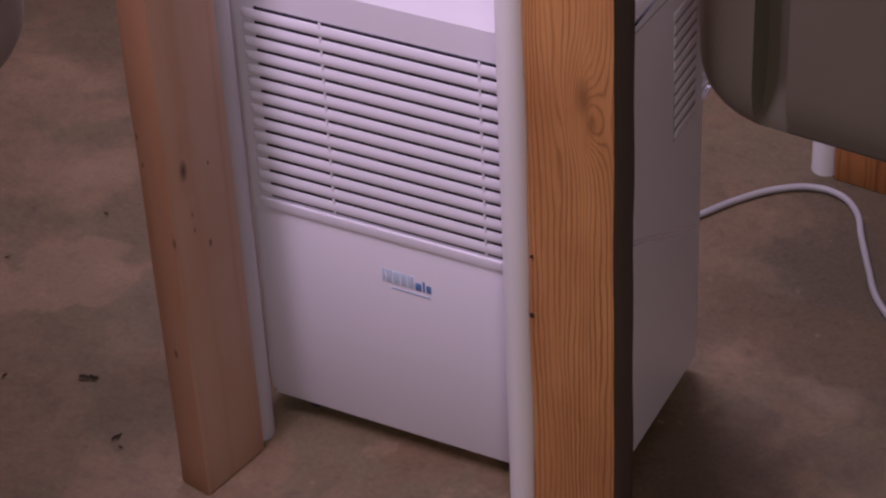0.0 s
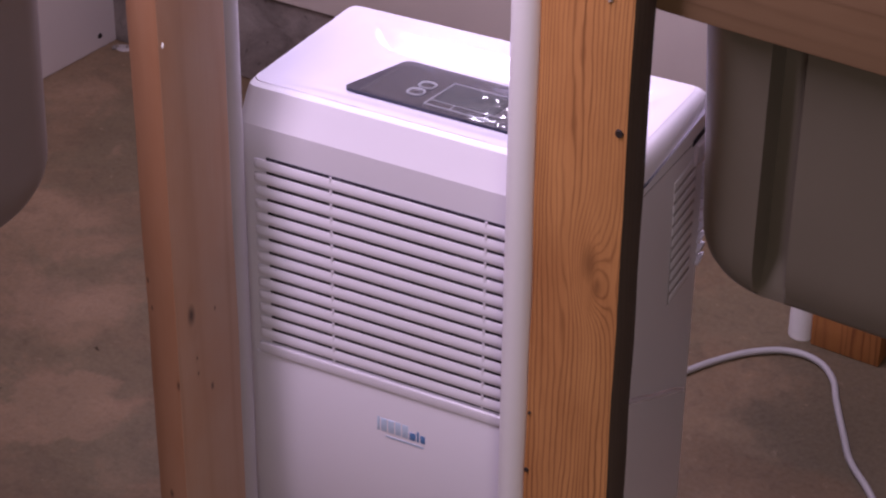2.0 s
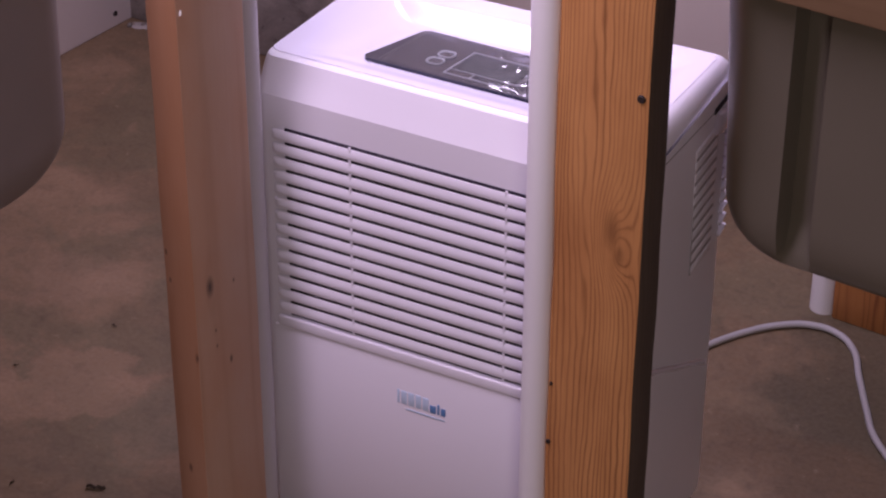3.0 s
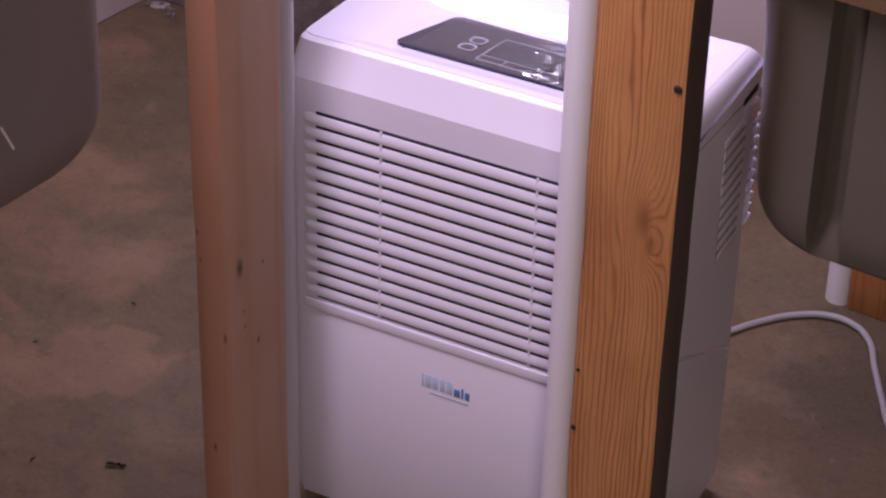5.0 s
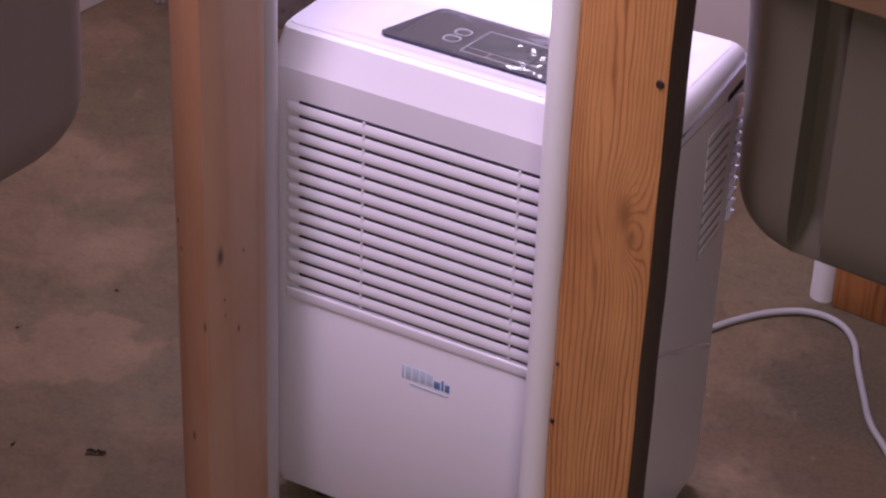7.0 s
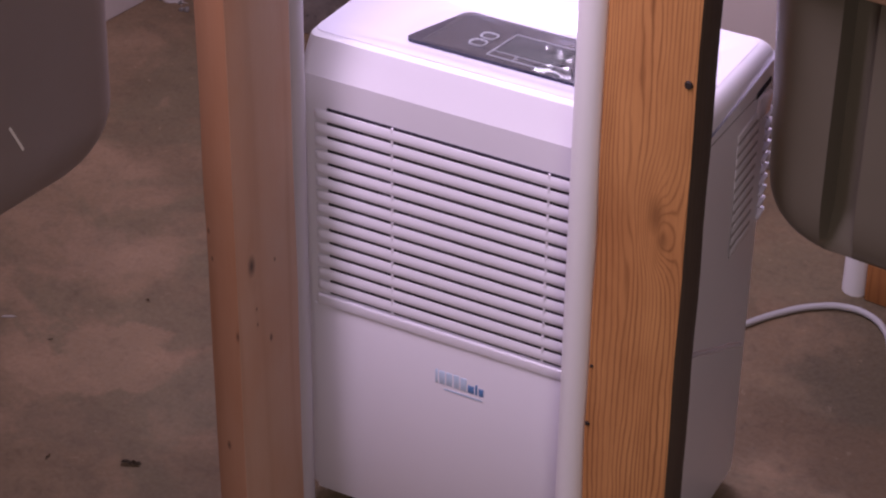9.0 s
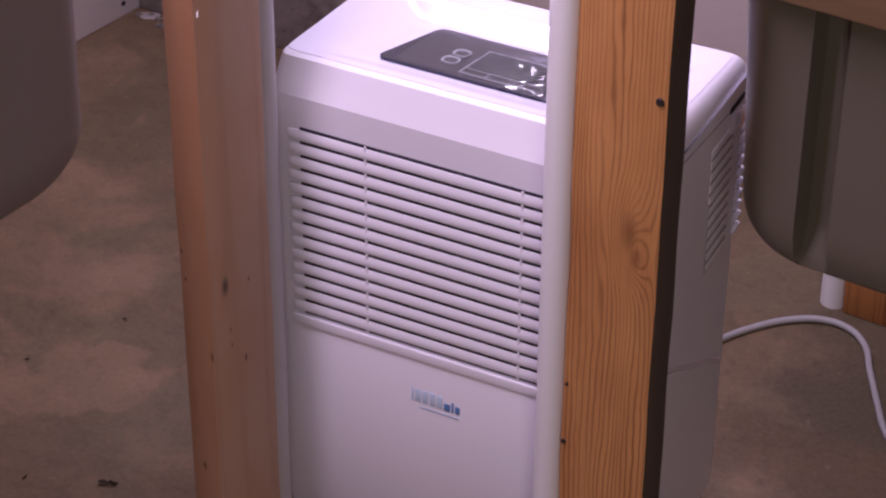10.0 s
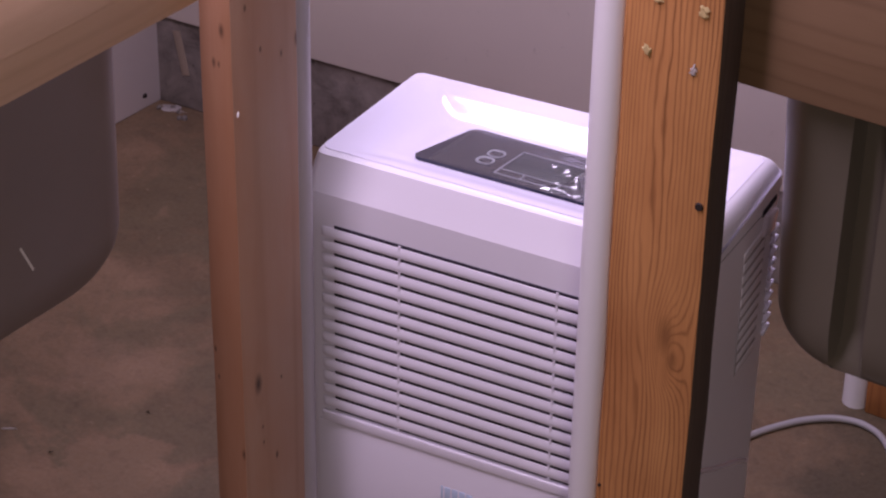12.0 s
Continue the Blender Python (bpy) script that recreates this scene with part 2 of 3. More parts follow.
M_FIR = wood("orange_fir", (0.58, 0.282, 0.100), (0.25, 0.100, 0.032), knots=((0.0602, 0.0, 0.5545, 0.0085), (0.068, 0.0, 0.530, 0.0055)), lines=520, contrast=0.9, seed=1.7, stain=(0.50, 0.34, 0.26), knot_ink=0.62, knot_tone=0.62, bend=0.045, swell=0.019)
# dark copy of the fir, with the post's side shade in its colour
M_FIR_SIDE = wood("shaded_side_fir", (0.100, 0.074, 0.060), (0.055, 0.040, 0.033), lines=300, contrast=0.8, seed=6.2)
# darker fir for the back and far legs
M_FIR_BACK = wood("darker_fir", (0.40, 0.17, 0.05), (0.2, 0.07, 0.02), lines=260, seed=5.1)
M_PINE_EDGE = wood("orange_edge_pine", (0.345, 0.188, 0.112), (0.27, 0.132, 0.066), knots=((-0.0107, 0, 0.799, 0.0032), (-0.021, 0, 0.764, 0.0024), (-0.015, 0, 0.764, 0.0016), (-0.0017, 0, 0.331, 0.0024), (-0.0208, 0, 0.1837, 0.0026), (-0.034, 0, 0.445, 0.0018), (-0.031, 0, 0.413, 0.0016)),
               lines=60, contrast=0.6, seed=3.3, stain=(0.80, 0.62, 0.45), knot_ink=0.9, knot_tone=0.25)
M_PINE = wood("pink_pine", (0.425, 0.284, 0.205), (0.33, 0.200, 0.128), knots=((0, 0.022, 0.4055, 0.0052), (0, 0.0462, 0.3046, 0.0022), (0, 0.0266, 0.3508, 0.0012), (0, 0.0273, 0.3315, 0.0012), (0, 0.0554, 0.3955, 0.0013), (0, 0.0877, 0.7586, 0.0034), (0, 0.066, 0.752, 0.0016), (0, 0.038, 0.768, 0.0016), (0, 0.0192, 0.817, 0.0018)),
              lines=70, contrast=0.5, seed=3.3, stain=(0.92, 0.66, 0.46), knot_ink=0.95, knot_tone=0.2)
# right rails: pine darkened so that the colour carries their shadow
M_BEAM_SHADED = wood("shaded_pine", (0.185, 0.112, 0.060), (0.12, 0.068, 0.034), lines=110, contrast=0.6, along=0, seed=2.2, stain=(0.7, 0.6, 0.5))
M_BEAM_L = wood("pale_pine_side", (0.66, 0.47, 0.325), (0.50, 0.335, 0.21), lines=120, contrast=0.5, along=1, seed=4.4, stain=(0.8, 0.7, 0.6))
M_WHITE = plastic("white_plastic", (0.755, 0.735, 0.825), 0.32, 0.02)
M_DECK = plastic("glossy_white_plastic", (0.72, 0.70, 0.85), 0.14, 0.02, coat=0.8, relief=0.01)
# greyer copy of the white pipe plastic; shade behind the left post painted in
M_PVC_SHADED = plastic("shaded_pvc", (0.44, 0.42, 0.45), 0.45, 0.06)
M_PVC = plastic("white_pvc", (0.76, 0.75, 0.77), 0.4, 0.04)
M_TUB = plastic("grey_tub_plastic", (0.120, 0.106, 0.080), 0.45, 0.12, relief=0.08)
# lighter mauve tub plastic; light falling on the left tub is in the colour
M_TUB_LIT = plastic("lit_tub_plastic", (0.195, 0.160, 0.147), 0.45, 0.12, relief=0.08)
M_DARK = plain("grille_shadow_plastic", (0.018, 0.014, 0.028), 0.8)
M_SLOT = plain("grey_slot_plastic", (0.33, 0.31, 0.34), 0.8)
M_CORD = plastic("white_cord", (0.40, 0.385, 0.40), 0.45, 0.05)
M_PANEL = film_panel()
M_FILM = clear_film()
M_ICON = plain("pale_icon_ink", (0.34, 0.36, 0.40), 0.4)
M_LCD = plain("grey_lcd", (0.018, 0.024, 0.032), 0.5)
M_LOGO = plain("dark_blue_ink", (0.10, 0.22, 0.46), 0.5)
M_LOGO_MID = plain("mid_blue_ink", (0.40, 0.50, 0.66), 0.5)
M_LOGO_PALE = plain("pale_blue_ink", (0.52, 0.64, 0.82), 0.5)
M_CONCRETE = concrete()
M_CURB = rough_concrete("grey_concrete_footing")
M_WALL = paint("grey_painted_wall", (0.66, 0.60, 0.555), 0.6, 0.06)
M_BOARD = paint("white_painted_board", (0.60, 0.54, 0.52), 0.6, 0.10)
M_ROOM = paint("plain_room_wall", (0.45, 0.42, 0.40), 0.8, 0.06)
M_NAIL = plain("rusty_nail", (0.03, 0.022, 0.02), 0.6, 0.3)
M_SCRAP = paint("yellowed_foam", (0.46, 0.35, 0.16), 0.8, 0.3)
M_SCRAP_GREY = paint("grey_foam", (0.42, 0.38, 0.36), 0.8, 0.25)
M_FLECK = paint("chipped_white_paint", (0.72, 0.70, 0.68), 0.6, 0.1)
M_SLIVER = paint("grey_weathered_wood", (0.30, 0.24, 0.185), 0.85, 0.3)
M_LEAF = paint("dry_leaf", (0.075, 0.05, 0.03), 0.8, 0.3)

# ---- mesh helpers ----


def part(name, bm, mat, parent=None, label="", smooth=True, crease=38):
    me = bpy.data.meshes.new(name)
    bm.normal_update()
    bm.to_mesh(me)
    bm.free()
    me.materials.append(mat)
    if smooth:
        me.polygons.foreach_set("use_smooth", [True] * len(me.polygons))
        me.set_sharp_from_angle(angle=radians(crease))
    ob = new(name, me)
    if parent is not None:
        ob.parent = parent
    if label:
        ob["label"] = label
    return ob


def block(x0, x1, y0, y1, z0, z1, bevel=0.0, segs=2, jitter=0.0):
    bm = bmesh.new()
    bmesh.ops.create_cube(bm, size=1)
    for v in bm.verts:
        v.co = Vector((x0 if v.co.x < 0 else x1, y0 if v.co.y < 0 else y1, z0 if v.co.z < 0 else z1))
    if jitter:
        long = max(range(3), key=lambda i: (x1 - x0, y1 - y0, z1 - z0)[i])
        edges = [e for e in bm.edges if abs((e.verts[0].co - e.verts[1].co)[long]) > 1e-6]
        bmesh.ops.subdivide_edges(bm, edges=edges, cuts=24)
        cx, cy, cz = (x0 + x1) / 2, (y0 + y1) / 2, (z0 + z1) / 2
        for v in bm.verts:
            n = noise.noise(v.co * 9.0 + Vector((cx * 50, cy * 50, 0)))
            out = Vector((v.co.x - cx, v.co.y - cy, v.co.z - cz))
            out[long] = 0
            v.co += out.normalized() * n * jitter
    if bevel:
        sharp = [e for e in bm.edges if e.calc_face_angle(0) > 0.8]
        bmesh.ops.bevel(bm, geom=sharp, offset=bevel, segments=segs, affect="EDGES", profile=0.5)
    return bm


def tube(radius, z0, z1, cx=0.0, cy=0.0, segs=28):
    bm = bmesh.new()
    rings = []
    for z, r in ((z0, radius), (z1, radius), (z1, radius - 0.003), (z0, radius - 0.003)):
        rings.append([bm.verts.new((cx + r * math.cos(a * 2 * math.pi / segs), cy + r * math.sin(a * 2 * math.pi / segs), z)) for a in range(segs)])
    for k in range(4):
        a, b = rings[k], rings[(k + 1) % 4]
        for i in range(segs):
            bm.faces.new((a[i], a[(i + 1) % segs], b[(i + 1) % segs], b[i]))
    return bm


def rounded_ring(x0, x1, y0, y1, r, n=7):
    pts = []
    for cx, cy, a0 in ((x1 - r, y1 - r, 0), (x0 + r, y1 - r, 90), (x0 + r, y0 + r, 180), (x1 - r, y0 + r, 270)):
        for i in range(n):
            a = radians(a0 + 90 * i / (n - 1))
            pts.append((cx + r * math.cos(a), cy + r * math.sin(a)))
    return pts


def loft(rings, cap_low=True, cap_high=True):
    bm = bmesh.new()
    vs = [[bm.verts.new(p) for p in ring] for ring in rings]
    n = len(vs[0])
    for a, b in zip(vs, vs[1:]):
        for i in range(n):
            bm.faces.new((a[i], a[(i + 1) % n], b[(i + 1) % n], b[i]))
    if cap_low:
        bm.faces.new(vs[0][::-1])
    if cap_high:
        bm.faces.new(vs[-1])
    return bm


def sweep(points, radius, segs=12):
    cu = bpy.data.curves.new("path", "CURVE")
    cu.dimensions, cu.bevel_depth, cu.bevel_resolution, cu.resolution_u = "3D", radius, 4, 16
    sp = cu.splines.new("BEZIER")
    sp.bezier_points.add(len(points) - 1)
    for bp, p in zip(sp.bezier_points, points):
        bp.co, bp.handle_left_type, bp.handle_right_type = p, "AUTO", "AUTO"
    cu.use_fill_caps = True
    tmp = bpy.data.objects.new("path", cu)
    me = bpy.data.meshes.new_from_object(tmp)
    bpy.data.objects.remove(tmp)
    bm = bmesh.new()
    bm.from_mesh(me)
    return bm


def thing(name, m, label, category, group="", kind=""):
    ob = new(name)
    ob.matrix_world = m
    ob.empty_display_size = 0.05
    return tagged(ob, label, category, group, kind)


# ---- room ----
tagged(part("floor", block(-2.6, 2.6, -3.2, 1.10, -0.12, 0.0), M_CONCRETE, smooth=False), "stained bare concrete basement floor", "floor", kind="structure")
BACK = 0.85
NORTH = pose(0, BACK, 0, 0, 0, -1.4)
footing = part("trim", block(-2.75, 2.75, 0.0, 0.12, 0.0, 0.146, 0.004), M_CURB)
footing.matrix_world = NORTH
tagged(footing, "rough grey concrete footing along the wall base", "footing", kind="structure")
north = part("wall_north", block(-2.75, 2.75, -0.012, 0.12, 0.149, 2.6, 0.003), M_WALL)
north.matrix_world = NORTH
tagged(north, "pale grey painted wall panel above the footing", "wall", kind="structure")
BOARD = pose(-0.7535, 0.853, 0, 0, 0, -12.4)
side = part("wall_west", block(-0.10, 0.0, -0.92, 0.06, 0.0, 2.6, 0.004), M_BOARD)
side.matrix_world = BOARD
tagged(side, "scuffed white painted board wall meeting the floor", "wall", kind="structure")
tagged(part("wall_far_west", block(-2.72, -2.6, -3.2, 0.97, 0, 2.6), M_ROOM), "plain pale basement wall", "wall", kind="structure")
tagged(part("wall_east", block(2.6, 2.72, -3.2, 0.97, 0, 2.6), M_ROOM), "plain pale basement wall", "wall", kind="structure")
tagged(part("wall_south", block(-2.72, 2.72, -3.32, -3.2, 0, 2.6), M_ROOM), "plain pale basement wall", "wall", kind="structure")
tagged(part("ceiling", block(-2.72, 2.72, -3.32, 1.10, 2.6, 2.7), M_ROOM), "plain pale basement ceiling", "ceiling", kind="structure")

# ---- benches ----
MR = pose(0.3404, -0.0628, 0, 0, 0, math.degrees(-0.0849))
ML = pose(0.0068, -0.1512, 0, 0, 0, math.degrees(-0.1902))
PIPE = 0.0167


def right_bench():
    b = thing("sink_bench", MR, "orange fir bench frame with white pipe legs on concrete", "bench", "sink benches")
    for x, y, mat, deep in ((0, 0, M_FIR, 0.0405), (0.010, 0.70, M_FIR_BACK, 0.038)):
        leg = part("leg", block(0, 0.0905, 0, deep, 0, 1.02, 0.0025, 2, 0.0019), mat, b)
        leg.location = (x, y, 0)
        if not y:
            # the front post's right side wears its shade as a darker fir colour
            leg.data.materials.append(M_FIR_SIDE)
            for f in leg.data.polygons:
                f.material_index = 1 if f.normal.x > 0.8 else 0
        pipe = part("leg_pipe", tube(PIPE, 0, 1.02), M_PVC, b, "white plastic pipe strapped beside the leg")
        pipe.location = (x - PIPE - 0.0015, y + PIPE - 0.001, 0)
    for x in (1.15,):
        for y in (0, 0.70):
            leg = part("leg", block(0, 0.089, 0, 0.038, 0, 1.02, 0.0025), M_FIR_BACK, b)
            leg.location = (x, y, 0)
    part("front_rail", block(0.0885, 1.239, 0.0385, 0.0765, 0.806, 0.946, 0.003, 2, 0.0006), M_BEAM_SHADED, b, "pale planed pine rail")
    part("back_rail", block(0.03, 1.239, 0.661, 0.699, 0.806, 0.946, 0.003), M_BEAM_SHADED, b)
    return b


def left_bench():
    b = thing("sink_bench", ML, "pink-toned pine bench frame with shade-greyed pipe leg", "bench", "sink benches")
    for x, y in ((-0.038, 0), (-0.738, 0)):
        leg = part("leg", block(0, 0.038, 0, 0.089, 0, 1.02, 0.0025, 2, 0.0012), M_PINE, b)
        leg.location = (x, y, 0)
        leg.data.transform(Matrix.Translation((-0.038, 0, 0)))
        leg.location.x += 0.038
        # darker, more orange pine on the narrow front edge
        leg.data.materials.append(M_PINE_EDGE)
        for f in leg.data.polygons:
            f.material_index = 1 if f.normal.y < -0.8 else 0
        pipe = part("leg_pipe", tube(PIPE, 0, 1.02), M_PVC_SHADED, b, "plastic pipe strapped behind the leg, greyed for shade")
        pipe.matrix_local = pose(x + 0.0315 - PIPE, y + 0.089 + PIPE + 0.001, 0, 0, 0.1, 0)
    for x in (-0.038, -0.738):
        leg = part("leg", block(0, 0.038, -1.2, -1.111, 0, 1.02, 0.0025), M_PINE, b)
        leg.location = (x, 0, 0)
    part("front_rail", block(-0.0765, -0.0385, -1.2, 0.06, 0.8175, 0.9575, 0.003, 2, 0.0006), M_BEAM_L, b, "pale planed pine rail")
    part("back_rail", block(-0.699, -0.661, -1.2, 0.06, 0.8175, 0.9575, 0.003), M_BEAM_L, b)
    return b


right_bench()
left_bench()


def tub_mesh(length, depth, top, bottom, notch, taper=0.012, r=0.036, curl=0.062, groove=0.016):
    """Open moulded tub, hung by its rim; x runs along its length from 0, y into the bench from 0. notch: the two sides of a channel down its front."""
    rows = []
    for k in range(9):
        a = radians(90 * k / 8)
        z = bottom + 0.060 * (1 - math.cos(a))
        rows.append((curl * (1 - math.sin(a)) + taper * (1 - (z - bottom) / (top - bottom)), 0.020 * (1 - math.sin(a)), z))
    rows.append((0.0, 0.0, top - 0.012))
    rows += [(-0.03, -0.037, top - 0.010), (-0.032, -0.040, top - 0.003), (-0.03, -0.037, top), (0.004, 0.008, top), (0.008, 0.024, top - 0.006), (taper + 0.008, 0.026, bottom + 0.05), (taper + 0.05, 0.05, bottom + 0.006)]
    out = []
    for n, (dx, dy, z) in enumerate(rows):
        ring = rounded_ring(dx, length - dx, dy, depth - dy, r)
        deep = groove * min(1.0, max(0.0, (n - 2) / 5)) if n < 10 else 0.0
        a, b = notch
        cut = [(a - 0.004, dy), (a, dy + deep), (b, dy + deep), (b + 0.005, dy)]
        ring = ring[:21] + cut + ring[21:]
        out.append([(x, y, z) for x, y in ring])
    return loft(out[:10], True, False), loft(out[9:], False, True)


def right_tub():
    t = thing("utility_tub", MR @ pose(0.098, 0.080, 0), "grey moulded plastic tub hung in the bench rails", "tub", "utility tubs")
    basin, rim = tub_mesh(0.62, 0.55, 0.960, 0.508, (0.089, 0.113), taper=0.024, curl=0.046, groove=0.022)
    part("basin", basin, M_TUB, t)
    part("rim", rim, M_TUB, t)
    return t


def left_tub():
    t = thing("utility_tub", ML @ pose(-0.080, -0.040, 0), "dark grey moulded plastic tub with a pale scratch", "tub", "utility tubs")
    for name, bm in zip(("basin", "rim"), tub_mesh(0.62, 0.55, 0.9715, 0.544, (0.30, 0.32))):
        for v in bm.verts:
            v.co = Vector((-v.co.y, -v.co.x, v.co.z))
        part(name, bm, M_TUB_LIT, t)
    scratch = part("scratch", block(-0.0005, 0.0006, -0.0012, 0.0012, -0.016, 0.016), M_FLECK, t, "pale scuff on the tub wall")
    scratch.matrix_local = pose(0.0, -0.147, 0.626, 24)
    return t


right_tub()
left_tub()

# ---- dehumidifier ----
W, D = 0.3947, 0.2565


def top_z(y):
    return 0.5905 - 0.095 * y


def skew(x, y):
    """The cap's back edge runs slightly askew."""
    return y + (y / D) * (-0.008 + 0.013 * x / W)


def dehumidifier():
    t = thing("dehumidifier", pose(0, 0, 0), "white plastic dehumidifier with louvred grille standing on concrete", "dehumidifier")
    rings = []
    low = D - 0.0125
    for d, z, back in ((0.012, 0.0175, low), (0.004, 0.0205, low), (0.001, 0.027, low), (0.0, 0.045, low), (0.0, 0.506, low), (0.0, 0.528, D - 0.002), (0.0, 0.552, D)):
        rings.append([(x, y, z) for x, y in rounded_ring(d - 0.008 - 0.002 * z / 0.552, W - d, d, back - d, 0.013)])
    for k in range(1, 10):
        a = radians(86 * k / 9)
        drop = 0.0365 * (1 - math.sin(a)) + 0.0006
        front, sides = 0.019 * (1 - drop / 0.038) ** 0.9 + (0.007 if k > 7 else 0.0) * (k - 7) / 2, 0.0178 * (1 - math.cos(a))
        rings.append([(x, skew(x, y), top_z(y) - drop) for x, y in rounded_ring(0.34 * sides - 0.0095, W - sides, front, D - sides, 0.013 - 0.004 * k / 9)])
    part("body", loft(rings, True, False), M_WHITE, t, crease=18)
    # glossy deck: a flat rim, then a bowl that grows deeper towards the back of the panel
    deck = []
    for k in range(17):
        e = k / 16
        u = min(1.0, max(0.0, (e - 0.22) / 0.78))
        ring = []
        for x, y in rounded_ring(-0.0042 + 0.0732 * e, W - 0.016 - 0.061 * e, 0.025 + 0.029 * e, D - 0.016 - 0.070 * e, 0.012 + 0.004 * e):
            deep = 0.0045 + 0.0128 * min(1.0, max(0.0, (y - 0.058) / 0.110))
            ring.append((x, skew(x, y), top_z(y) - 0.0003 - 0.0012 * e - (deep - 0.0012) * u * u * (3 - 2 * u)))
        deck.append(ring)
    part("deck", loft(deck, False, True), M_DECK, t, "glossy white dished top deck")
    # control panel
    pan = part("control_panel", loft([[(x + (0.014 if x < 0.11 else -0.014) * (y / 0.102), y, z) for x, y in rounded_ring(0, 0.238, 0, 0.113, 0.010)] for z in (-0.010, 0.0022, 0.0028)]), M_PANEL, t, "dark control panel under wrinkled clear film")
    pan.matrix_local = pose(0.0775, 0.0584, top_z(0.0584) - 0.0048, -math.degrees(math.atan(0.095 + 0.116)))
    part("screen", block(0.0865, 0.152, 0.030, 0.080, 0.0029, 0.0035, 0.0003), M_LCD, pan, "grey display window")
    lines = ((0.083, 0.160, 0.0125, 0.0138), (0.083, 0.160, 0.0270, 0.0280), (0.083, 0.0843, 0.0125, 0.084), (0.110, 0.1110, 0.0125, 0.0275), (0.148, 0.1490, 0.0125, 0.0275), (0.083, 0.160, 0.0828, 0.084))
    for x0, x1, y0, y1 in lines:
        part("printed_line", block(x0, x1, y0, y1, 0.0028, 0.0033), M_ICON, pan)
    for bx, by in ((0.0635, 0.036), (0.0645, 0.060), (0.186, 0.036), (0.190, 0.060)):
        ring = [[(x + bx, y + by, z) for x, y in rounded_ring(-a, a, -b, b, min(a, b) * 0.75, 6)] for a, b, z in ((0.0086, 0.0095, 0.0026), (0.0086, 0.0095, 0.0040), (0.0074, 0.0082, 0.0040), (0.0066, 0.0074, 0.0031))]
        part("button", loft(ring, False, False), M_ICON, pan)
    # clear film over the whole panel, flat at one end, crumpled and lifting at the other
    film = bmesh.new()
    grid = []
    for i in range(81):
        row = []
        for j in range(51):
            x, y = 0.018 + 0.204 * i / 80, 0.002 + 0.109 * j / 50
            rim = min(1.0, (80 - i) / 3, i / 3, j / 2, (50 - j) / 2)
            loose = min(1.0, max(0.04, (x + 0.35 * y - 0.115) / 0.05)) + 0.35 * max(0.0, 1 - math.hypot(x - 0.045, y - 0.085) / 0.03)
            h = 0.35 + noise.noise(Vector((x * 60, y * 72, 3.1))) + 0.8 * abs(noise.noise(Vector((x * 130, y * 110, 8.4))))
            row.append(film.verts.new((x, y, 0.0043 + 0.0046 * rim * loose * max(0.0, h))))
        grid.append(row)
    for a, b in zip(grid, grid[1:]):
        for j in range(50):
            film.faces.new((a[j], b[j], b[j + 1], a[j + 1]))
    part("film", film, M_FILM, pan, "crumpled clear protective film", crease=180)
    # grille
    # flat near-black plate gives the louvre gaps their shade, without a recess
    part("grille_backing", block(0.024, W - 0.024, -0.0012, 0.006, 0.2925, 0.5184, 0.0005), M_DARK, t, "near-black plate that paints the shade between the louvres")
    step = (0.5174 - 0.2937) / 14
    outline = ((-0.0008, 0.0060), (-0.0018, 0.0056), (-0.0030, 0.0030), (-0.0036, -0.0010), (-0.0034, -0.0042), (-0.0026, -0.0058), (-0.0008, -0.0060))
    ends = ((-0.0080, 0.25), (-0.0060, 0.75), (-0.0030, 1.0), (W - 0.039, 1.0), (W - 0.036, 0.4))
    base = loft([[(x, -0.0006 + (y + 0.0006) * f, z * (0.6 + 0.4 * f)) for y, z in outline] for x, f in ends])
    bmesh.ops.recalc_face_normals(base, faces=base.faces)
    first = part("slat", base, M_WHITE, t)
    first.location = (0.018, 0, 0.5174 - step * 0.5)
    for k in range(1, 14):
        s = new("slat", first.data)
        s.parent, s.location = t, (0.018, 0, 0.5174 - step * (k + 0.5))
    part("grille_lip", block(0.010, W - 0.018, -0.0042, 0.0, 0.2775, 0.2905, 0.002, 3), M_WHITE, t)
    for x in (0.0971, 0.2653):
        part("grille_rib", block(x - 0.0010, x + 0.0010, -0.0031, -0.0006, 0.292, 0.518), M_WHITE, t)
    part("front_panel", block(0.004, W - 0.010, -0.0022, 0.004, 0.0245, 0.2768, 0.002, 2), M_WHITE, t, "plain white water tank front")
    # printed badge: a pale word and a darker one, as plain shapes
    for x0, x1, h in ((0.1470, 0.1496, 0.017), (0.1514, 0.1578, 0.0165), (0.1596, 0.1662, 0.0165), (0.1680, 0.1742, 0.0165), (0.1760, 0.1826, 0.016)):
        part("badge_bar", block(x0, x1, -0.0027, -0.0020, 0.2240, 0.2240 + h, 0.0002), M_LOGO_PALE, t)
    part("badge_underline", block(0.157, 0.201, -0.0027, -0.0020, 0.2172, 0.2188), M_LOGO_MID, t)
    for x0, x1, z1 in ((0.1842, 0.1912, 0.2330), (0.1926, 0.1951, 0.2365), (0.1966, 0.2020, 0.2330)):
        part("badge_mark", block(x0, x1, -0.0027, -0.0020, 0.2235, z1, 0.0003), M_LOGO, t)
    # side louvres, handle lug and a line drawn for a reflection
    step = 0.0139
    first_fin = part("side_louvre", block(-0.006, 0.0014, 0.0, 0.056, -0.0046, 0.0046, 0.0012), M_WHITE, t)
    first_fin.location = (W, 0.1525, 0.5070)
    for k in range(1, 11):
        fin = new("side_louvre", first_fin.data)
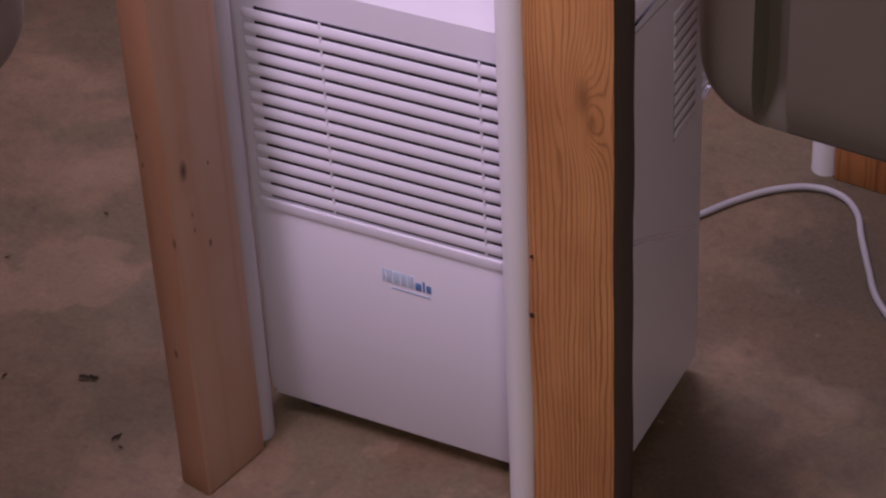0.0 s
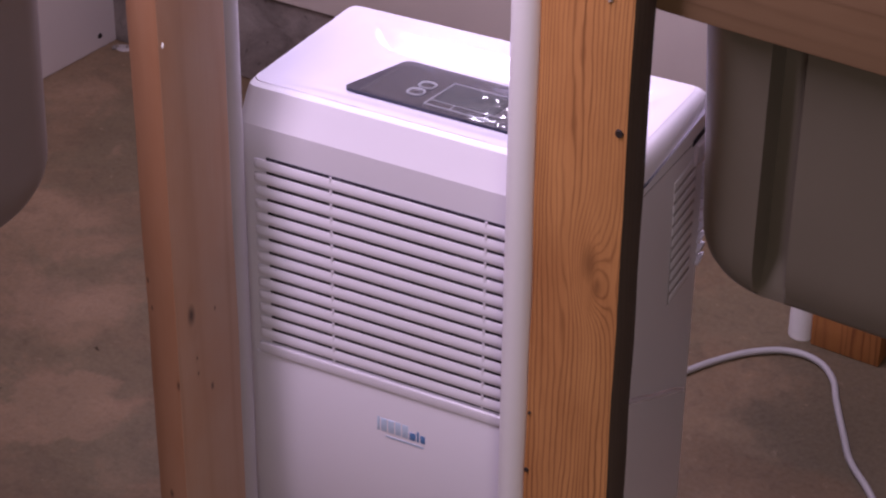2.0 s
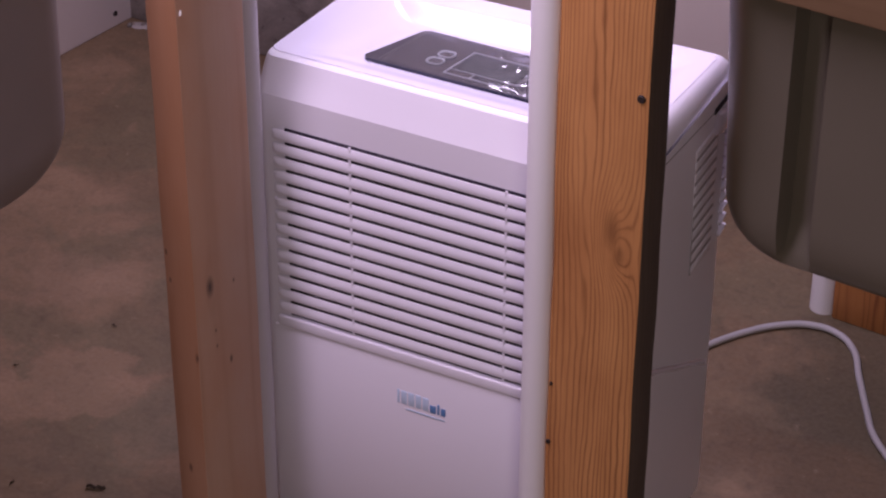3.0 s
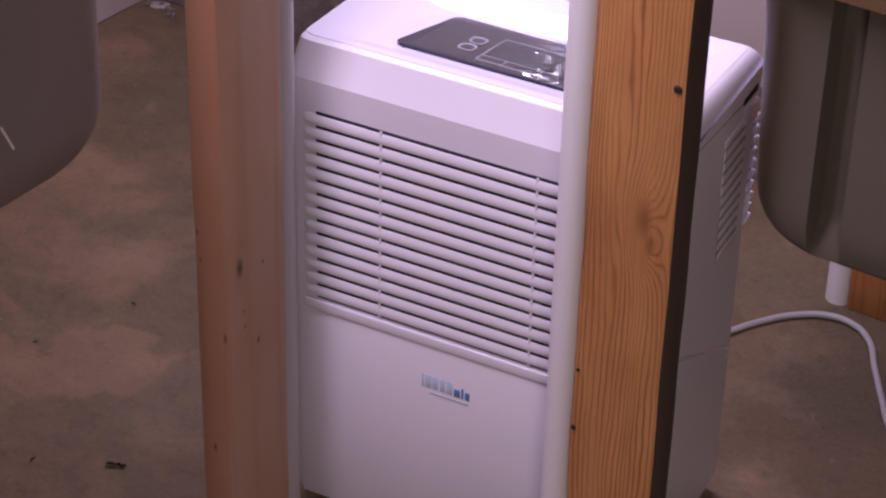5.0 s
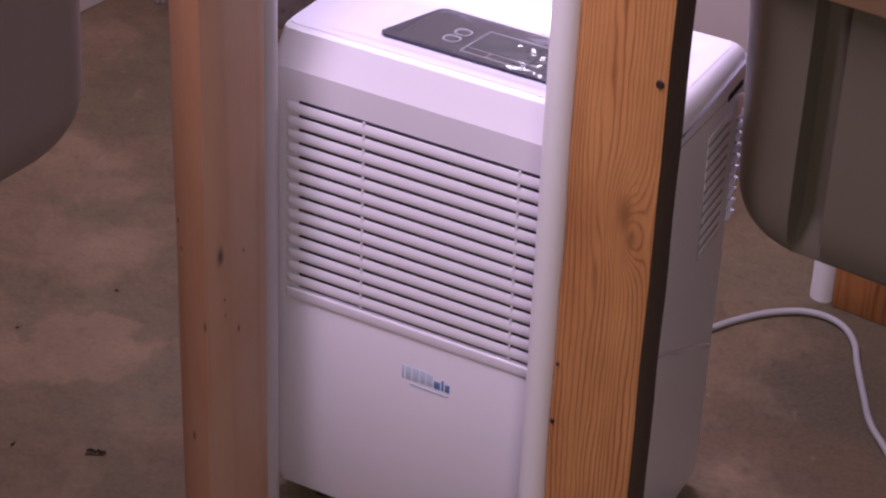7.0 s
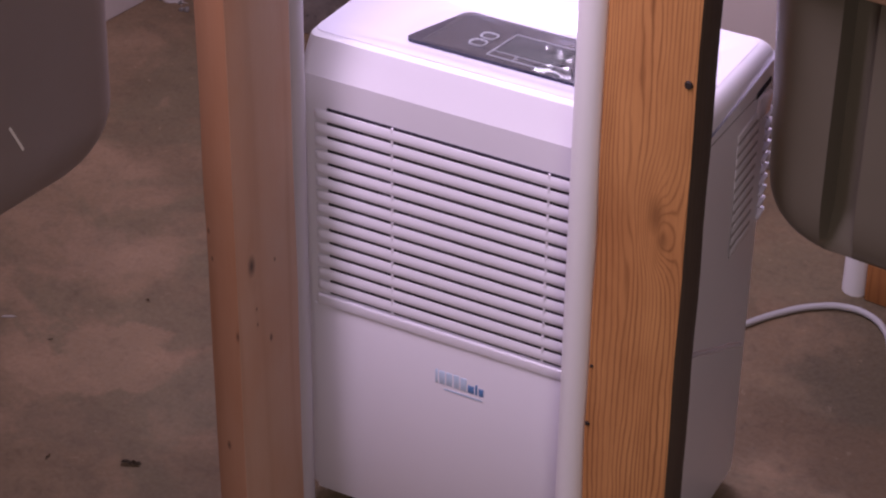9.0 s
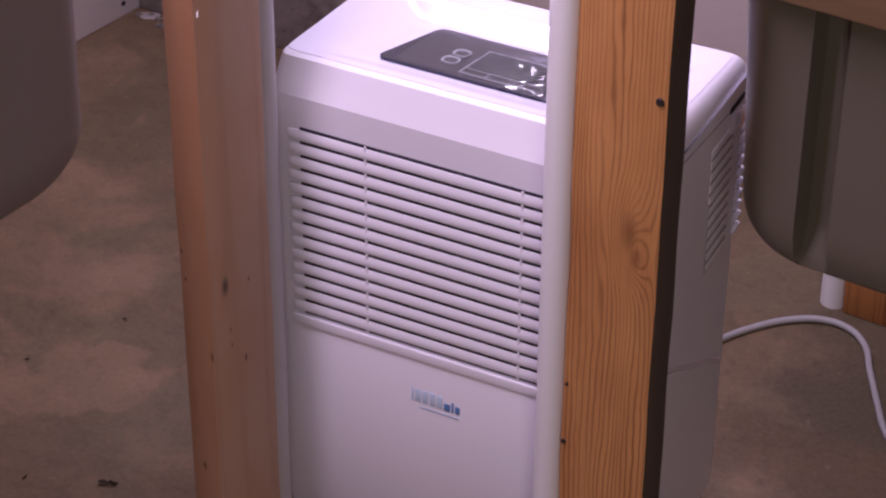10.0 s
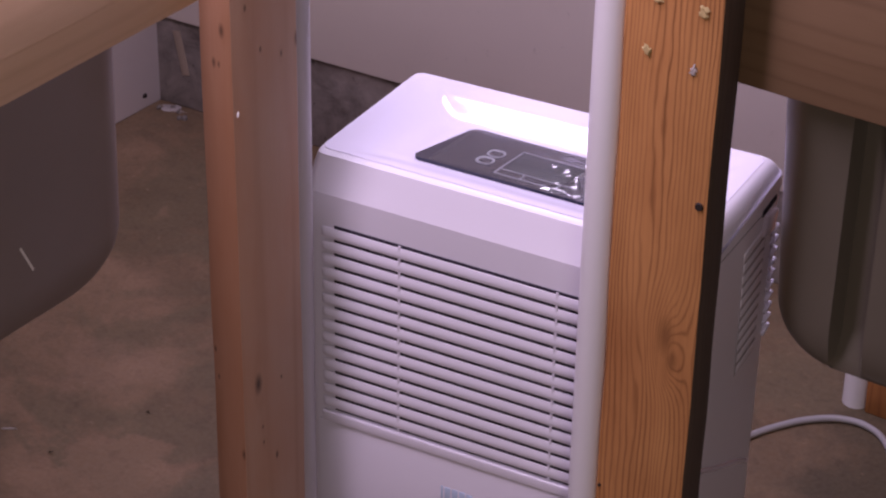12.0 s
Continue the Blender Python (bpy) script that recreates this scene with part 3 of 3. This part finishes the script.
        fin.parent, fin.location = t, (W, 0.1525 + 0.0005 * k, 0.5070 - step * k)
    # back grille bars end in small sloping shelves on the rear corner
    tip = part("louvre_tip", block(-0.0085, 0.0050, -0.0075, 0.0095, -0.0026, 0.0022, 0.0014), M_DECK, t, "bright end of a back grille bar")
    for k in range(10):
        o = tip if not k else new("louvre_tip", tip.data)
        o.parent = t
        o.matrix_local = pose(W - 0.0015, low - 0.0065, 0.4915 - 0.0136 * k, 16, 8, 0)
    # raised grey plate; the shade of the slots is in its colour
    part("side_vent", block(W - 0.003, W + 0.0007, 0.155, 0.211, 0.362, 0.510, 0.0003), M_SLOT, t, "grey plate painting the slot shade behind the side louvres")
    lug = part("handle", block(-0.010, 0.0042, -0.018, 0.017, -0.0125, 0.0125, 0.0035, 3), M_DECK, t, "glossy moulded finger lug")
    lug.matrix_local = pose(W, 0.2185, 0.5110, -14, 0, 0)
    # proud near-black block in place of the shaded finger hollow
    part("handle_shade", block(W - 0.012, W + 0.0013, 0.196, 0.236, 0.5275, 0.5355, 0.002, 2), M_DARK, t, "near-black block painting the shade of the finger hollow")
    part("cap_seam", sweep([(W - 0.0003, 0.030, 0.5480), (W - 0.0003, 0.109, 0.5400), (W - 0.0002, 0.198, 0.5315)], 0.0009), M_SLOT, t)
    # glossy raised line shapes a curved reflection seen on the side
    part("side_line", sweep([(W - 0.0006, 0.03, 0.318), (W - 0.0006, 0.08, 0.293), (W - 0.0006, 0.14, 0.257), (W - 0.0006, 0.19, 0.229), (W - 0.0010, 0.222, 0.2085)], 0.0034), M_DECK, t, "thin raised line drawn as a reflected streak on the side")
    part("chip", block(0.2855, 0.2880, -0.0030, -0.002, 0.0590, 0.0675, 0.0004), M_NAIL, t, "small dark chip")
    for x, y in ((0.04, 0.03), (W - 0.04, 0.03), (0.04, D - 0.03), (W - 0.04, D - 0.03)):
        foot = part("foot", tube(0.012, 0, 0.019, segs=16), M_DARK, t)
        foot.location = (x, y, 0)
    return t


dehumidifier()

# ---- loose things ----
cord = part("power_cord", sweep([(0.27, 0.262, 0.10), (0.262, 0.33, 0.02), (0.270, 0.46, 0.0045), (0.296, 0.506, 0.0045), (0.328, 0.553, 0.0045), (0.362, 0.586, 0.005), (0.395, 0.602, 0.0055), (0.428, 0.601, 0.005),
                                 (0.455, 0.581, 0.0045), (0.4795, 0.533, 0.0045), (0.5085, 0.476, 0.0045), (0.529, 0.438, 0.0045), (0.567, 0.394, 0.0045), (0.603, 0.345, 0.0045), (0.68, 0.26, 0.0045), (0.80, 0.22, 0.0045)], 0.0042), M_CORD)
tagged(cord, "white round power cord looped over the concrete", "cord")


def scrap(name, m, sx, sz, mat, label, category, seed, group="scraps on the leg"):
    random.seed(seed)
    bm = bmesh.new()
    n = 19
    low, high = [], []
    for k in range(n):
        a = 2 * math.pi * k / n
        r = random.uniform(0.35, 1.0)
        low.append(bm.verts.new((sx * r * math.cos(a), 0, sz * r * math.sin(a))))
        high.append(bm.verts.new((0.7 * sx * r * math.cos(a), -random.uniform(0.0006, 0.0022), 0.7 * sz * r * math.sin(a))))
    for k in range(n):
        bm.faces.new((low[k], low[(k + 1) % n], high[(k + 1) % n], high[k]))
    bm.faces.new(high)
    bm.faces.new(low[::-1])
    bmesh.ops.recalc_face_normals(bm, faces=bm.faces)
    ob = part(name, bm, mat)
    ob.matrix_world = m
    return tagged(ob, label, category, group)


for k, (x, z, sx, sz, rot, mat) in enumerate(((0.0232, 0.8365, 0.005, 0.007, -25, M_SCRAP), (0.0671, 0.8292, 0.0045, 0.009, 15, M_SCRAP_GREY), (0.072, 0.8862, 0.0065, 0.009, 25, M_SCRAP), (0.030, 0.888, 0.008, 0.006, 10, M_SCRAP))):
    scrap("torn_scrap", MR @ pose(x, -0.0012, z, 0, rot, 0), sx, sz, mat, "torn pale scrap stuck on the orange post", "scrap", k)
scrap("paint_fleck", ML @ pose(0.0012, 0.004, 0.7165, 0, 10, 90), 0.0016, 0.0042, M_FLECK, "white paint fleck on the pine post", "fleck", 9)


def nail(m, r=0.003):
    bm = bmesh.new()
    bmesh.ops.create_cone(bm, cap_ends=True, segments=14, radius1=r, radius2=r * 0.8, depth=0.002)
    ob = part("nail", bm, M_NAIL)
    ob.matrix_world = m
    return tagged(ob, "dark rusty nail head driven into wood", "nail", "nails")


for m, r in ((MR @ pose(0.0823, -0.0008, 0.6997, 90), 0.0042), (MR @ pose(0.0029, -0.0008, 0.2894, 90), 0.0028), (MR @ pose(0.004, -0.0008, 0.36, 90), 0.0018),
             (NORTH @ pose(0.1235, -0.0098, 0.2637, 90), 0.004), (BOARD @ pose(0.0008, -0.0155, 0.0221, 0, 90), 0.0042)):
    nail(m, r)


def leaf(x, y, size, turn, seed):
    random.seed(seed)
    bm = bmesh.new()
    vs = []
    n = 14
    for k in range(n):
        a = 2 * math.pi * k / n
        r = size * (0.35 + 0.65 * abs(math.cos(a)) ** 1.5) * random.uniform(0.6, 1.1)
        vs.append(bm.verts.new((r * math.cos(a), 0.5 * r * math.sin(a), random.uniform(0.001, 0.006))))
    c = bm.verts.new((0, 0, 0.002))
    for k in range(n):
        bm.faces.new((c, vs[k], vs[(k + 1) % n]))
    bmesh.ops.solidify(bm, geom=list(bm.faces), thickness=0.0008)
    ob = part("dry_leaf", bm, M_LEAF)
    ob.matrix_world = pose(x, y, 0.0005, 0, 0, turn)
    return tagged(ob, "small dry brown leaf scrap on concrete", "leaf", "floor scraps")


leaf(-0.2117, -0.0439, 0.014, 20, 3)


# sliver of wood and grit in the corner
random.seed(5)
smear = part("mortar_smear", block(-0.0065, 0.0065, -0.0022, 0.0006, -0.036, 0.036, 0.0012, 2, 0.0030), M_SLIVER)
smear.matrix_world = NORTH @ pose(-0.7095, -0.0004, 0.0915, 0, -11, 0)
tagged(smear, "dried beige mortar smear on the concrete footing", "mortar")
scrap("mortar_splash", pose(-0.721, 0.856, 0.0006, -90), 0.024, 0.013, M_SCRAP_GREY, "pale dried mortar splash on the concrete floor", "mortar", 22, "")
scrap("paint_scuff", pose(-0.493, 0.117, 0.0005, -90, 0, 25), 0.011, 0.0026, M_SCRAP_GREY, "pale paint scuff on the concrete floor", "scuff", 23, "")
for k in range(7):
    bm = bmesh.new()
    bmesh.ops.create_icosphere(bm, subdivisions=1, radius=random.uniform(0.002, 0.006))
    for v in bm.verts:
        v.co *= random.uniform(0.7, 1.2)
    g = part("grit", bm, M_CURB, smooth=False)
    g.matrix_world = pose(random.uniform(-0.742, -0.68), random.uniform(0.835, 0.862), 0.003)
    tagged(g, "pale crumb of mortar on the concrete", "crumb", "floor crumbs")
for x, y, r, a, sd in ((-0.13, -0.115, 0.008, 60, 11), (-0.118, -0.128, 0.004, 10, 12), (-0.42, 0.10, 0.005, 30, 13), (-0.30, -0.08, 0.005, 80, 14), (-0.36, 0.22, 0.004, 0, 15)):
    leaf(x, y, r, a, sd)
